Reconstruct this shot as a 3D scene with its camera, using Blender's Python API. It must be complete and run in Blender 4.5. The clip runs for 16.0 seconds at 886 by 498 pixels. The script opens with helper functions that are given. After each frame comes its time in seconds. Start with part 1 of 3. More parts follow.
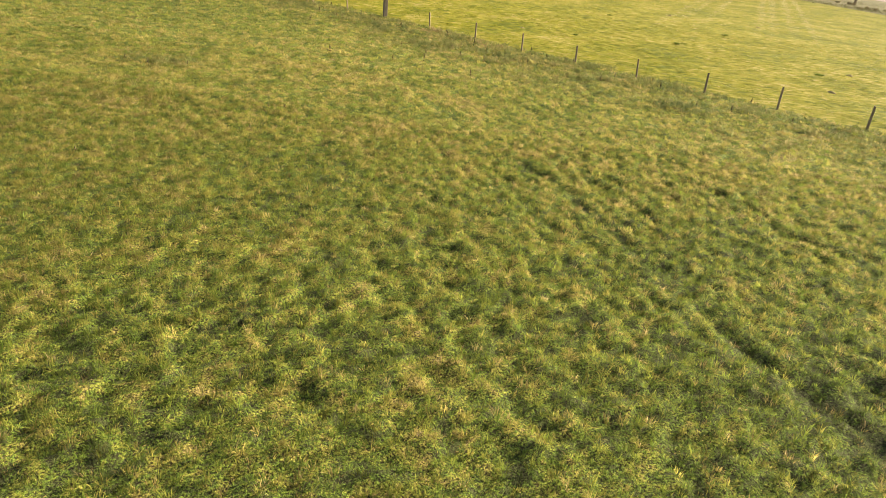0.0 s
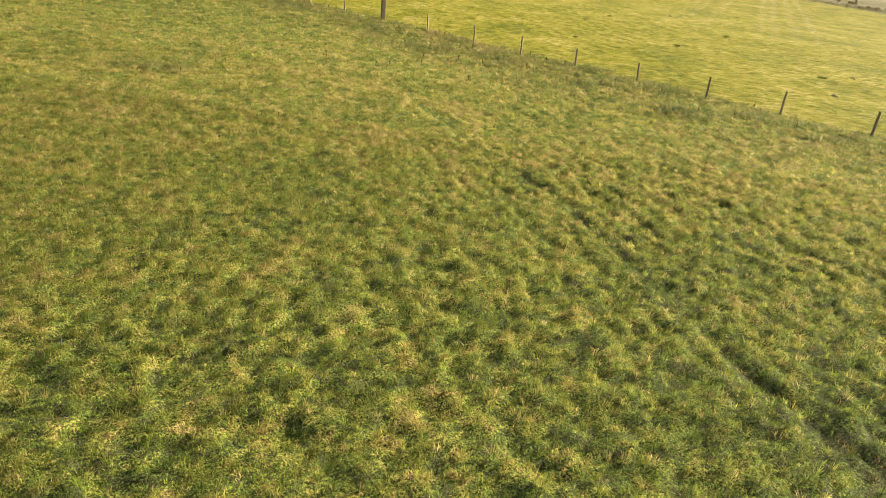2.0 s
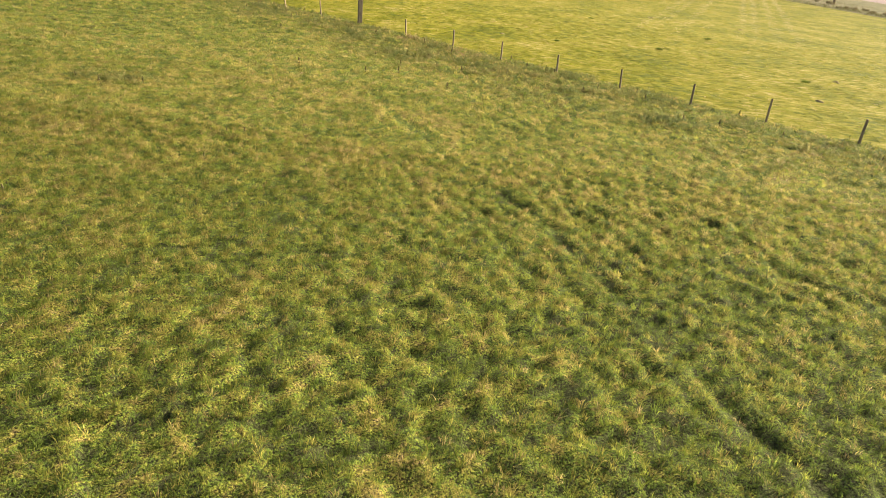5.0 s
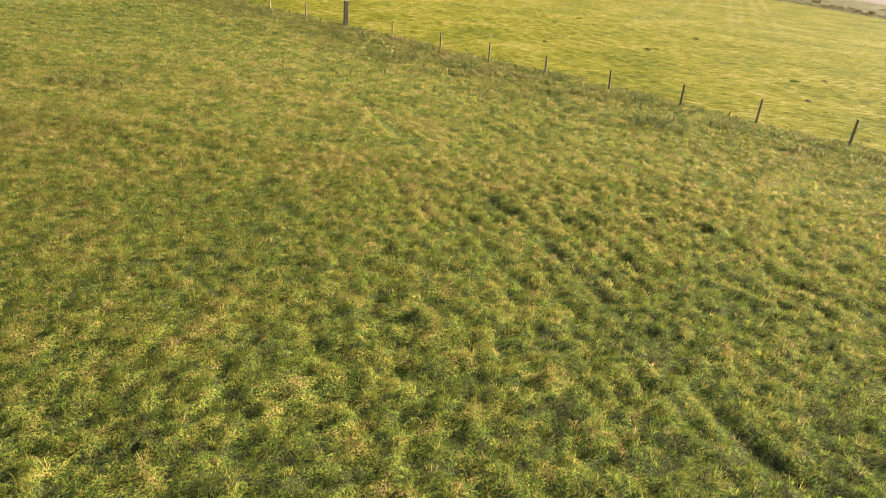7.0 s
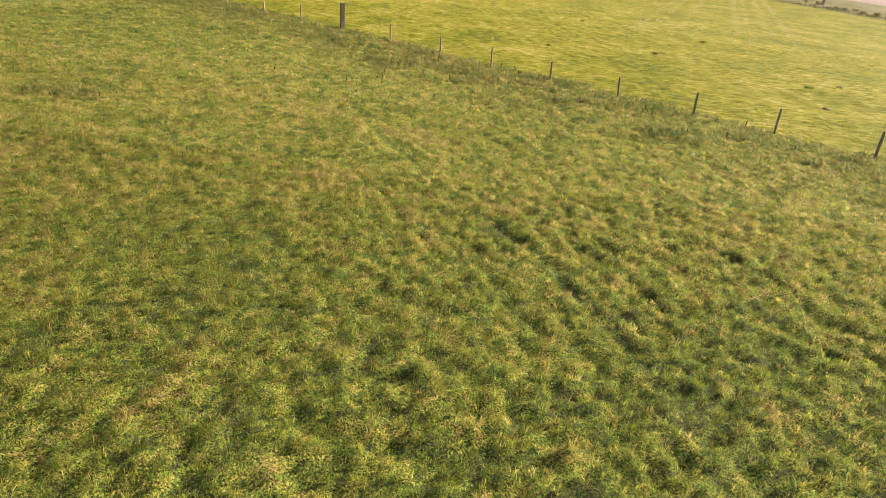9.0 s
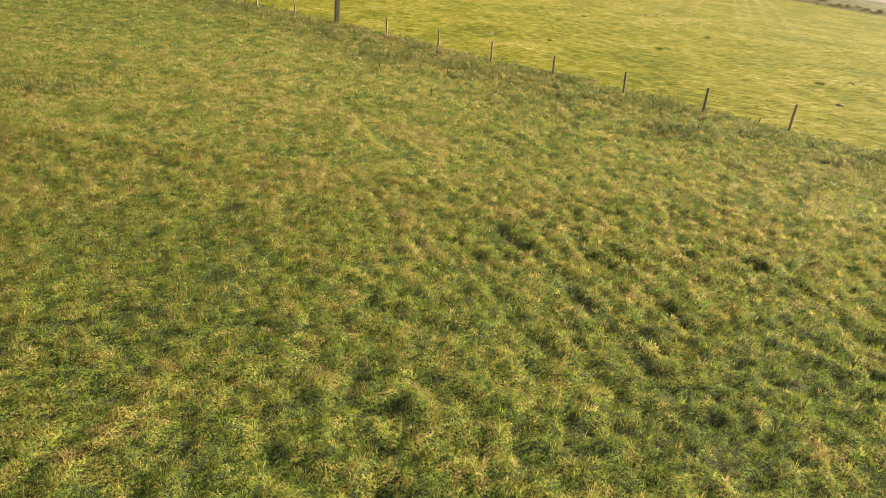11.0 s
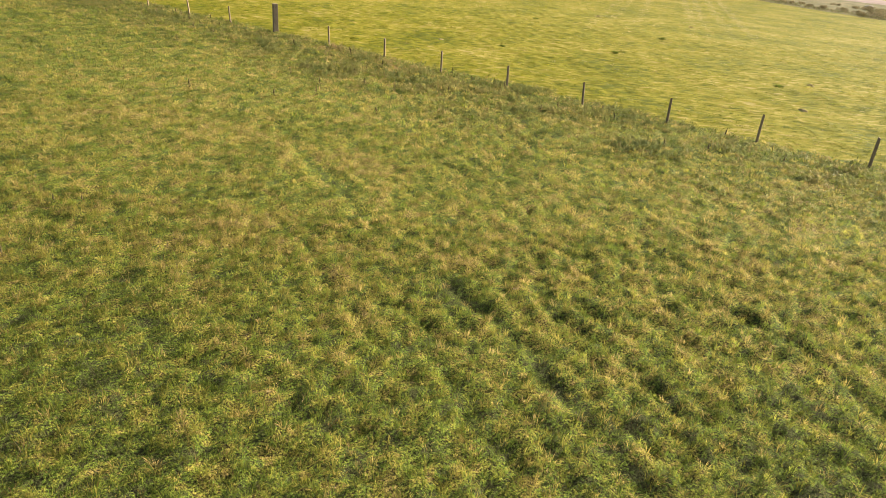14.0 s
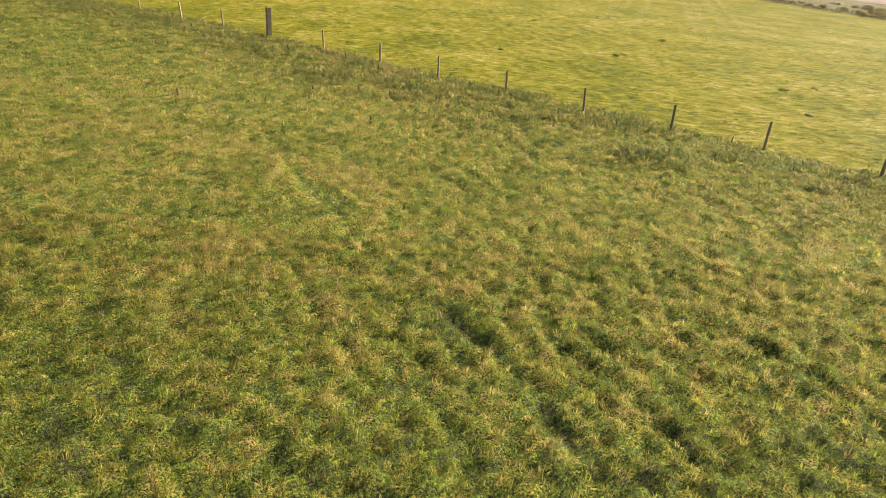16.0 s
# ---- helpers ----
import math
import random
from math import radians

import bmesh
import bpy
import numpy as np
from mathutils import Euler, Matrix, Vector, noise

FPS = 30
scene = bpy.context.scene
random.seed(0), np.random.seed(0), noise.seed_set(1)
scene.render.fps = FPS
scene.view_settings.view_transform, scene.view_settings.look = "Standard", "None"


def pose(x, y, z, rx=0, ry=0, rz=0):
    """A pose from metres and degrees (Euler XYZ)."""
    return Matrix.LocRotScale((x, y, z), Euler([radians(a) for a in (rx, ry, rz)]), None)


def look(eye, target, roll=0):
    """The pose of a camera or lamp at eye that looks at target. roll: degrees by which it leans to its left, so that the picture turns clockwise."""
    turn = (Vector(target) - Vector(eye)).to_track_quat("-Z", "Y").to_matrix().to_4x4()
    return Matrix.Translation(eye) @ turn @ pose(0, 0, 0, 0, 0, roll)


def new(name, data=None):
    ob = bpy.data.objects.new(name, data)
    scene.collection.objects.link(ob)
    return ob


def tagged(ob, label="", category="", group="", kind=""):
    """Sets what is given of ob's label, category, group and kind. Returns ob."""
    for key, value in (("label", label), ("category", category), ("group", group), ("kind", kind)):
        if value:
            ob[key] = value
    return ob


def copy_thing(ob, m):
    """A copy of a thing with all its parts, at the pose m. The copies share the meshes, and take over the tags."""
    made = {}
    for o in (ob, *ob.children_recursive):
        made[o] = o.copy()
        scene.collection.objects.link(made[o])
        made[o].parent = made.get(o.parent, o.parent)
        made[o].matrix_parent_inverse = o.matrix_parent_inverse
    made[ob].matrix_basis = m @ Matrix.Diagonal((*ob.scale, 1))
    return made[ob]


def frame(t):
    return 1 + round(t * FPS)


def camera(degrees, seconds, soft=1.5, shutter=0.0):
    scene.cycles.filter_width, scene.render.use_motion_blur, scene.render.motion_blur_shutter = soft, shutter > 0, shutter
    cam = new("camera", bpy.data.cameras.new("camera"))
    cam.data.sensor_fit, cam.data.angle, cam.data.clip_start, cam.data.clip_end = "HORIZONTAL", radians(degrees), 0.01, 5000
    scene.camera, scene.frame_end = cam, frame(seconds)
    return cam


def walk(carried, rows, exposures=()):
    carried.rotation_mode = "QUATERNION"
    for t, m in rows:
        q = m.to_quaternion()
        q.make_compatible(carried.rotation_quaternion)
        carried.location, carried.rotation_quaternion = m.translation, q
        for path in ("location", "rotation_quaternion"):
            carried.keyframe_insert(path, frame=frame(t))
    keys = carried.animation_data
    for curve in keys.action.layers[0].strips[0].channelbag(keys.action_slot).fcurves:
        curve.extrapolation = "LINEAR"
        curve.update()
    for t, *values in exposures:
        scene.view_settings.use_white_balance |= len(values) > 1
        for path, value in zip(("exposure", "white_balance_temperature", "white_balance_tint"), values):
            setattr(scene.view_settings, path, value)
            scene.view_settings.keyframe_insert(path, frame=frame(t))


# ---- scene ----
cam = camera(69.6, 16.0, soft=0.85)
PATH = [
    (0, (0.329, -1.56, 5.267), (0.143, 0.22, 4.374), 5.9),
    (0.5, (0.327, -1.5, 5.286), (0.14, 0.279, 4.392), 5.8),
    (1, (0.307, -1.387, 5.306), (0.121, 0.392, 4.411), 5.9),
    (1.5, (0.318, -1.239, 5.373), (0.13, 0.539, 4.477), 5.8),
    (2, (0.324, -1.05, 5.414), (0.138, 0.728, 4.518), 5.8),
    (2.5, (0.313, -0.846, 5.445), (0.126, 0.932, 4.549), 5.8),
    (3, (0.313, -0.662, 5.479), (0.129, 1.117, 4.583), 5.8),
    (3.5, (0.301, -0.503, 5.511), (0.124, 1.277, 4.617), 5.7),
    (4, (0.316, -0.317, 5.535), (0.149, 1.464, 4.64), 5.8),
    (6.5, (0.404, 0.365, 5.565), (0.294, 2.153, 4.676), 5.6),
    (7, (0.389, 0.46, 5.552), (0.279, 2.248, 4.663), 5.6),
    (7.5, (0.338, 0.605, 5.541), (0.23, 2.393, 4.652), 5.6),
    (8, (0.309, 0.895, 5.53), (0.199, 2.683, 4.642), 5.6),
    (8.5, (0.246, 1.372, 5.542), (0.138, 3.16, 4.653), 5.7),
    (9, (0.19, 1.934, 5.512), (0.083, 3.723, 4.624), 5.7),
    (9.2, (0.145, 2.131, 5.457), (0.044, 3.924, 4.576), 5.7),
    (11.5, (0.136, 3.123, 5.108), (0.033, 4.91, 4.215), 5.7),
    (12, (0.14, 3.27, 5.084), (0.038, 5.056, 4.191), 5.7),
    (12.5, (0.2, 3.618, 5.095), (0.097, 5.405, 4.203), 5.6),
    (13, (0.225, 4.119, 5.159), (0.195, 5.911, 4.272), 5.5),
    (13.5, (0.241, 4.678, 5.231), (0.231, 6.472, 4.347), 5.3),
    (14, (0.232, 5.159, 5.264), (0.25, 6.954, 4.383), 5.2),
    (14.5, (0.224, 5.53, 5.306), (0.247, 7.325, 4.425), 5.1),
    (15, (0.214, 5.807, 5.339), (0.237, 7.602, 4.458), 5.1),
    (15.5, (0.214, 5.934, 5.34), (0.237, 7.729, 4.459), 5.0),
    (16, (0.237, 5.943, 5.339), (0.259, 7.738, 4.458), 5.0),
]
walk(cam, [(t, look(eye, target, roll)) for t, eye, target, roll in PATH], [(0, 1.23), (7, 1.18), (9, 1.13), (14, 1.08), (16, 1.03)])

# ---- light: low hazy sun ahead and to the side, pale sky ----
SUN_ELEVATION, SUN_AZIMUTH = radians(27), radians(57)     # azimuth from +y towards +x
world = bpy.data.worlds.new("sky")
scene.world = world
world.use_nodes = True
wn = world.node_tree.nodes
sky = wn.new("ShaderNodeTexSky")
sky.sky_type, sky.sun_disc = "NISHITA", False
sky.sun_elevation, sky.sun_rotation = SUN_ELEVATION, SUN_AZIMUTH
sky.dust_density, sky.air_density = 5.0, 1.0
world.node_tree.links.new(sky.outputs["Color"], wn["Background"].inputs["Color"])
wn["Background"].inputs["Strength"].default_value = 0.068
sun_dir = Vector((math.sin(SUN_AZIMUTH) * math.cos(SUN_ELEVATION), math.cos(SUN_AZIMUTH) * math.cos(SUN_ELEVATION), math.sin(SUN_ELEVATION)))
sun = new("sun", bpy.data.lights.new("sun", "SUN"))
sun.data.energy, sun.data.angle, sun.data.color = 5.0, radians(2.5), (1.0, 0.87, 0.69)
sun.matrix_world = look(sun_dir * 60, (0, 0, 0))


# ---- materials ----
def node_material(name):
    m = bpy.data.materials.new(name)
    m.use_nodes = True
    return m, m.node_tree.nodes, m.node_tree.links, m.node_tree.nodes["Principled BSDF"]


def ramp(nodes, stops):
    r = nodes.new("ShaderNodeValToRGB")
    e = r.color_ramp.elements
    for k, (p, c) in enumerate(stops):
        el = e[k] if k < 2 else e.new(p)
        el.position, el.color = p, (*c, 1)
    return r


def noise_node(nodes, links, scale, detail=4.0, stretch=None):
    g = nodes.new("ShaderNodeNewGeometry")
    n = nodes.new("ShaderNodeTexNoise")
    n.inputs["Scale"].default_value, n.inputs["Detail"].default_value, n.inputs["Roughness"].default_value = scale, detail, 0.62
    if stretch:
        mp = nodes.new("ShaderNodeMapping")
        mp.inputs["Rotation"].default_value, mp.inputs["Scale"].default_value = stretch
        links.new(g.outputs["Position"], mp.inputs["Vector"])
        links.new(mp.outputs["Vector"], n.inputs["Vector"])
    else:
        links.new(g.outputs["Position"], n.inputs["Vector"])
    return n


def mixed(nodes, links, fac, a, b, mode="MIX"):
    m = nodes.new("ShaderNodeMix")
    m.data_type, m.blend_type = "RGBA", mode
    for key, v in (("Factor", fac), ("A", a), ("B", b)):
        sock = m.inputs[0] if key == "Factor" else m.inputs[6 if key == "A" else 7]
        if isinstance(v, (int, float)):
            sock.default_value = v
        elif isinstance(v, tuple):
            sock.default_value = (*v, 1)
        else:
            links.new(v, sock)
    return m.outputs[2]


def blade_material(name, stops, translucency=0.45, rough=0.55, spread=(0.5, 1.6), tufted=True):
    """Leaf blades: hue from the attribute 'dry' (0 lush, 1 straw), paler or deeper by 'tone' from tuft to tuft, a
    little change from blade to blade. In the field grass these also hold painted shade between clumps.
    tufted: the many blades of a tuft take the light together, by the normal that the attribute 'lie' holds."""
    m, n, l, p = node_material(name)
    a = n.new("ShaderNodeAttribute")
    a.attribute_name = "dry"
    r = ramp(n, stops)
    l.new(a.outputs["Fac"], r.inputs["Fac"])
    g = n.new("ShaderNodeNewGeometry")
    v = n.new("ShaderNodeMapRange")
    v.inputs["To Min"].default_value, v.inputs["To Max"].default_value = spread
    l.new(g.outputs["Random Per Island"], v.inputs["Value"])
    h = n.new("ShaderNodeHueSaturation")
    l.new(r.outputs["Color"], h.inputs["Color"])
    tone = n.new("ShaderNodeAttribute")
    tone.attribute_name = "tone"
    each = n.new("ShaderNodeMath")
    each.operation = "MULTIPLY_ADD"
    l.new(tone.outputs["Fac"], each.inputs[0])
    l.new(v.outputs["Result"], each.inputs[1])
    l.new(v.outputs["Result"], each.inputs[2])
    l.new(each.outputs["Value"], h.inputs["Value"])
    l.new(h.outputs["Color"], p.inputs["Base Color"])
    p.inputs["Roughness"].default_value = rough
    p.inputs["Specular IOR Level"].default_value = 0.06
    t = n.new("ShaderNodeBsdfTranslucent")
    l.new(h.outputs["Color"], t.inputs["Color"])
    mx = n.new("ShaderNodeMixShader")
    mx.inputs["Fac"].default_value = translucency
    if tufted:
        lie = n.new("ShaderNodeAttribute")
        lie.attribute_name = "lie"
        l.new(lie.outputs["Vector"], p.inputs["Normal"])
    l.new(p.outputs["BSDF"], mx.inputs[1])
    l.new(t.outputs["BSDF"], mx.inputs[2])
    l.new(mx.outputs["Shader"], n["Material Output"].inputs["Surface"])
    return m


GRASS_HUES = [(0.0, (0.125, 0.142, 0.046)), (0.18, (0.178, 0.262, 0.038)), (0.38, (0.330, 0.362, 0.056)), (0.58, (0.460, 0.395, 0.088)), (0.80, (0.510, 0.385, 0.130)), (1.0, (0.550, 0.440, 0.260))]
PASTURE = blade_material("pasture_blades", GRASS_HUES, 0.40, 0.7, (0.86, 1.14))
MEADOW = blade_material("meadow_blades", [(0.0, (0.105, 0.150, 0.016)), (0.4, (0.225, 0.238, 0.012)), (0.7, (0.315, 0.278, 0.030)), (1.0, (0.490, 0.400, 0.210))], 0.45, 0.6, (0.8, 1.2))
WEED = blade_material("weed_leaves", [(0.0, (0.165, 0.205, 0.066)), (0.5, (0.320, 0.310, 0.095)), (1.0, (0.460, 0.310, 0.165))], 0.34, 0.6, (0.85, 1.15))


def ground_material(name, stops, fine, broad, bump=0.5, stretch=None):
    m, n, l, p = node_material(name)
    a = noise_node(n, l, fine, 6.0, stretch)
    b = noise_node(n, l, broad, 3.0)
    r = ramp(n, stops)
    mt = n.new("ShaderNodeMath")
    mt.operation = "ADD"
    k = n.new("ShaderNodeMath")
    k.operation, k.inputs[1].default_value = "MULTIPLY_ADD", 0.6
    l.new(b.outputs["Fac"], k.inputs[0])
    k.inputs[2].default_value = -0.3
    l.new(a.outputs["Fac"], mt.inputs[0])
    l.new(k.outputs["Value"], mt.inputs[1])
    l.new(mt.outputs["Value"], r.inputs["Fac"])
    l.new(r.outputs["Color"], p.inputs["Base Color"])
    p.inputs["Roughness"].default_value = 0.95
    p.inputs["Specular IOR Level"].default_value = 0.1
    bp = n.new("ShaderNodeBump")
    bp.inputs["Strength"].default_value, bp.inputs["Distance"].default_value = bump, 0.05
    l.new(a.outputs["Fac"], bp.inputs["Height"])
    l.new(bp.outputs["Normal"], p.inputs["Normal"])
    return m


def turf_material():
    """Close matted grass: the hues of the blades over it, broken up by fine noise, with a shaggy relief. Gaps are
    thatch-brown, with their shade put into the colour.
    """
    m, n, l, p = node_material("turf")
    at = n.new("ShaderNodeAttribute")
    at.attribute_name = "dry"
    fine, mid = noise_node(n, l, 34.0, 5.0), noise_node(n, l, 11.0, 4.0)
    add = n.new("ShaderNodeMath")
    add.operation, add.inputs[1].default_value = "MULTIPLY_ADD", 1.7
    l.new(mid.outputs["Fac"], add.inputs[0])
    sub = n.new("ShaderNodeMath")
    sub.operation, sub.inputs[1].default_value = "SUBTRACT", 0.92
    l.new(at.outputs["Fac"], sub.inputs[0])
    l.new(sub.outputs["Value"], add.inputs[2])
    r = ramp(n, GRASS_HUES)
    l.new(add.outputs["Value"], r.inputs["Fac"])
    # painted shade: colour darkens where the same noise sinks the relief
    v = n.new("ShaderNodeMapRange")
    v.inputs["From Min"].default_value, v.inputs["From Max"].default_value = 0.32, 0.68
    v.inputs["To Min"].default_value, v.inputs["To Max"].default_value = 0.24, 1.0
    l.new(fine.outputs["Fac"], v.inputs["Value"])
    h = n.new("ShaderNodeHueSaturation")
    # brown thatch in the gaps, under that darkening
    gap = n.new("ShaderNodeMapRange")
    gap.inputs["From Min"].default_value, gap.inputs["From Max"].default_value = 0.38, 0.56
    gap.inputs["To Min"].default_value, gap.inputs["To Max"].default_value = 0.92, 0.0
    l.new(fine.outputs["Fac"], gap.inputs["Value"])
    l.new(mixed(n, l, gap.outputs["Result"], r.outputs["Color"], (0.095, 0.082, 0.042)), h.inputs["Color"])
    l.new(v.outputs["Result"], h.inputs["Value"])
    l.new(h.outputs["Color"], p.inputs["Base Color"])
    p.inputs["Roughness"].default_value, p.inputs["Specular IOR Level"].default_value = 0.9, 0.1
    bp = n.new("ShaderNodeBump")
    bp.inputs["Strength"].default_value, bp.inputs["Distance"].default_value = 0.9, 0.04
    l.new(fine.outputs["Fac"], bp.inputs["Height"])
    l.new(bp.outputs["Normal"], p.inputs["Normal"])
    return m


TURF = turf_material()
FIELD = ground_material("mown_field", [(0.36, (0.098, 0.114, 0.008)), (0.47, (0.192, 0.186, 0.011)), (0.57, (0.258, 0.226, 0.022)), (0.70, (0.400, 0.330, 0.110))], 2.4, 0.2, 0.25, ((0, 0, radians(18)), (0.6, 1.6, 1.0)))
BANK = ground_material("rough_bank", [(0.3, (0.085, 0.088, 0.032)), (0.5, (0.150, 0.140, 0.058)), (0.7, (0.225, 0.180, 0.095))], 0.6, 0.05)
STUBBLE = ground_material("pale_stubble", [(0.3, (0.23, 0.170, 0.150)), (0.6, (0.33, 0.255, 0.235))], 0.3, 0.03, 0.2)
HEATH = ground_material("far_heath", [(0.3, (0.120, 0.095, 0.085)), (0.6, (0.220, 0.170, 0.150))], 0.15, 0.02, 0.2)


def wood_material(name, dark, light, warm):
    m, n, l, p = node_material(name)
    tc = n.new("ShaderNodeTexCoord")
    mp = n.new("ShaderNodeMapping")
    mp.inputs["Scale"].default_value = (26, 26, 1.6)
    l.new(tc.outputs["Object"], mp.inputs["Vector"])
    g = n.new("ShaderNodeTexNoise")
    g.inputs["Scale"].default_value, g.inputs["Detail"].default_value = 2.0, 8.0
    l.new(mp.outputs["Vector"], g.inputs["Vector"])
    r = ramp(n, [(0.3, dark), (0.55, light), (0.8, warm)])
    l.new(g.outputs["Fac"], r.inputs["Fac"])
    s = n.new("ShaderNodeTexNoise")
    s.inputs["Scale"].default_value = 3.5
    l.new(tc.outputs["Object"], s.inputs["Vector"])
    o = n.new("ShaderNodeObjectInfo")
    hs = n.new("ShaderNodeHueSaturation")
    mr = n.new("ShaderNodeMapRange")
    mr.inputs["To Min"].default_value, mr.inputs["To Max"].default_value = 0.75, 1.25
    l.new(o.outputs["Random"], mr.inputs["Value"])
    l.new(mr.outputs["Result"], hs.inputs["Value"])
    l.new(mixed(n, l, s.outputs["Fac"], r.outputs["Color"], (0.26, 0.21, 0.14), "MIX"), hs.inputs["Color"])
    l.new(hs.outputs["Color"], p.inputs["Base Color"])
    p.inputs["Roughness"].default_value = 0.9
    b = n.new("ShaderNodeBump")
    b.inputs["Strength"].default_value, b.inputs["Distance"].default_value = 0.6, 0.006
    l.new(g.outputs["Fac"], b.inputs["Height"])
    l.new(b.outputs["Normal"], p.inputs["Normal"])
    return m


POST_WOOD = wood_material("weathered_post", (0.230, 0.155, 0.085), (0.480, 0.345, 0.205), (0.600, 0.450, 0.280))
STRAINER_WOOD = wood_material("grey_strainer", (0.270, 0.200, 0.130), (0.500, 0.395, 0.275), (0.590, 0.470, 0.335))

# ---- the lie of the land ----
FENCE_A, FENCE_B = np.array((-9.08, 39.53)), np.array((13.13, 24.06))
FENCE_DIR = (FENCE_B - FENCE_A) / np.linalg.norm(FENCE_B - FENCE_A)
FENCE_NORMAL = np.array((-FENCE_DIR[1], FENCE_DIR[0]))                      # towards the far meadow
RUT = np.array([(-3.6, 20.9), (-2.1, 18.6), (-0.75, 16.1), (0.65, 14.3), (1.5, 13.0), (2.45, 11.0), (3.4, 8.6), (4.05, 7.2), (4.6, 6.2), (5.5, 4.6), (6.6, 2.4)])


def hashed(i, j, seed):
    h = np.sin(i * 127.1 + j * 311.7 + seed * 74.7) * 43758.5453
    return h - np.floor(h)


def value_noise(x, y, seed=0):
    i, j = np.floor(x), np.floor(y)
    u, v = x - i, y - j
    u, v = u * u * (3 - 2 * u), v * v * (3 - 2 * v)
    a, b = hashed(i, j, seed), hashed(i + 1, j, seed)
    c, d = hashed(i, j + 1, seed), hashed(i + 1, j + 1, seed)
    return a * (1 - u) * (1 - v) + b * u * (1 - v) + c * (1 - u) * v + d * u * v


def fbm(x, y, seed=0, octaves=3):
    return sum(value_noise(x * 2 ** k, y * 2 ** k, seed + k) * 0.5 ** (k + 1) for k in range(octaves)) / (1 - 0.5 ** octaves)


def beyond_fence(x, y):
    return (x - FENCE_A[0]) * FENCE_NORMAL[0] + (y - FENCE_A[1]) * FENCE_NORMAL[1]


def rut_distance(x, y):
    best = np.full(np.shape(x), 99.0)
    for (ax, ay), (bx, by) in zip(RUT[:-1], RUT[1:]):
        dx, dy = bx - ax, by - ay
        s = np.clip(((x - ax) * dx + (y - ay) * dy) / (dx * dx + dy * dy), 0, 1)
        best = np.minimum(best, np.hypot(x - ax - s * dx, y - ay - s * dy))
    return best


GRAIN = radians(-58)                                                       # the way the old drill rows run


def cells(x, y, size, stretch, seed, grain=GRAIN):
    """Nearest of a scatter of points: distance over the spacing, the way from it, and two numbers of its own."""
    c, s = math.cos(grain), math.sin(grain)
    u, v = (x * c + y * s) / (size * stretch), (-x * s + y * c) / size
    iu, iv = np.floor(u), np.floor(v)
    best = np.full(np.shape(x), 9.0)
    bu, bv, r1, r2 = (np.zeros(np.shape(x)) for _ in range(4))
    for di in (-1, 0, 1):
        for dj in (-1, 0, 1):
            pu, pv = iu + di + hashed(iu + di, iv + dj, seed), iv + dj + hashed(iu + di, iv + dj, seed + 2)
            d = np.hypot(u - pu, v - pv)
            near = d < best
            best = np.where(near, d, best)
            bu, bv = np.where(near, u - pu, bu), np.where(near, v - pv, bv)
            r1 = np.where(near, hashed(iu + di, iv + dj, seed + 4), r1)
            r2 = np.where(near, hashed(iu + di, iv + dj, seed + 6), r2)
    return best, bu * c - bv * s, bu * s + bv * c, r1, r2


def tussock(x, y):
    wx = x + 0.4 * (fbm(x * 1.1, y * 1.1, 11, 3) - 0.5)
    wy = y + 0.4 * (fbm(x * 1.1, y * 1.1, 17, 3) - 0.5)
    return cells(wx, wy, 0.27, 1.3, 3)


def rut_depth(x, y):
    """The old wheel rut, worn unevenly along its length."""
    wobble = 0.18 * (fbm(x * 0.8, y * 0.8, 61, 2) - 0.5)
    r = rut_distance(x + wobble, y - wobble)
    worn = np.clip(0.3 + 2.4 * (fbm(x * 1.1, y * 1.1, 63, 2) - 0.3), 0.05, 1)
    worn = np.where((y > 9.5) & (y < 13.8), worn * 0.5, worn)
    return worn * np.exp(-(r / 0.13) ** 2)


def furrows(x, y):
    """Faint old drill furrows that run with the rut, 0 to 1, broken up and stronger towards it."""
    v = -x * math.sin(GRAIN) + y * math.cos(GRAIN) + 0.7 * (fbm(x * 0.5, y * 0.5, 141, 2) - 0.5)
    line = np.clip(np.cos(v * 2 * math.pi / 0.52), 0, 1) ** 2
    here = np.clip((x + 0.55 * (y - 8) - 0.5) / 3.0, 0, 1) * np.clip((30 - y) / 12, 0, 1)
    return line * here * np.clip(3.2 * (fbm(x * 0.9, y * 0.9, 143, 2) - 0.38), 0, 1)


def swells(x, y):
    """The clumps of the mown meadow, drawn out along the old rows."""
    return cells(x + 0.8 * fbm(x * 0.5, y * 0.5, 93, 2), y, 0.34, 2.4, 91, radians(-18))


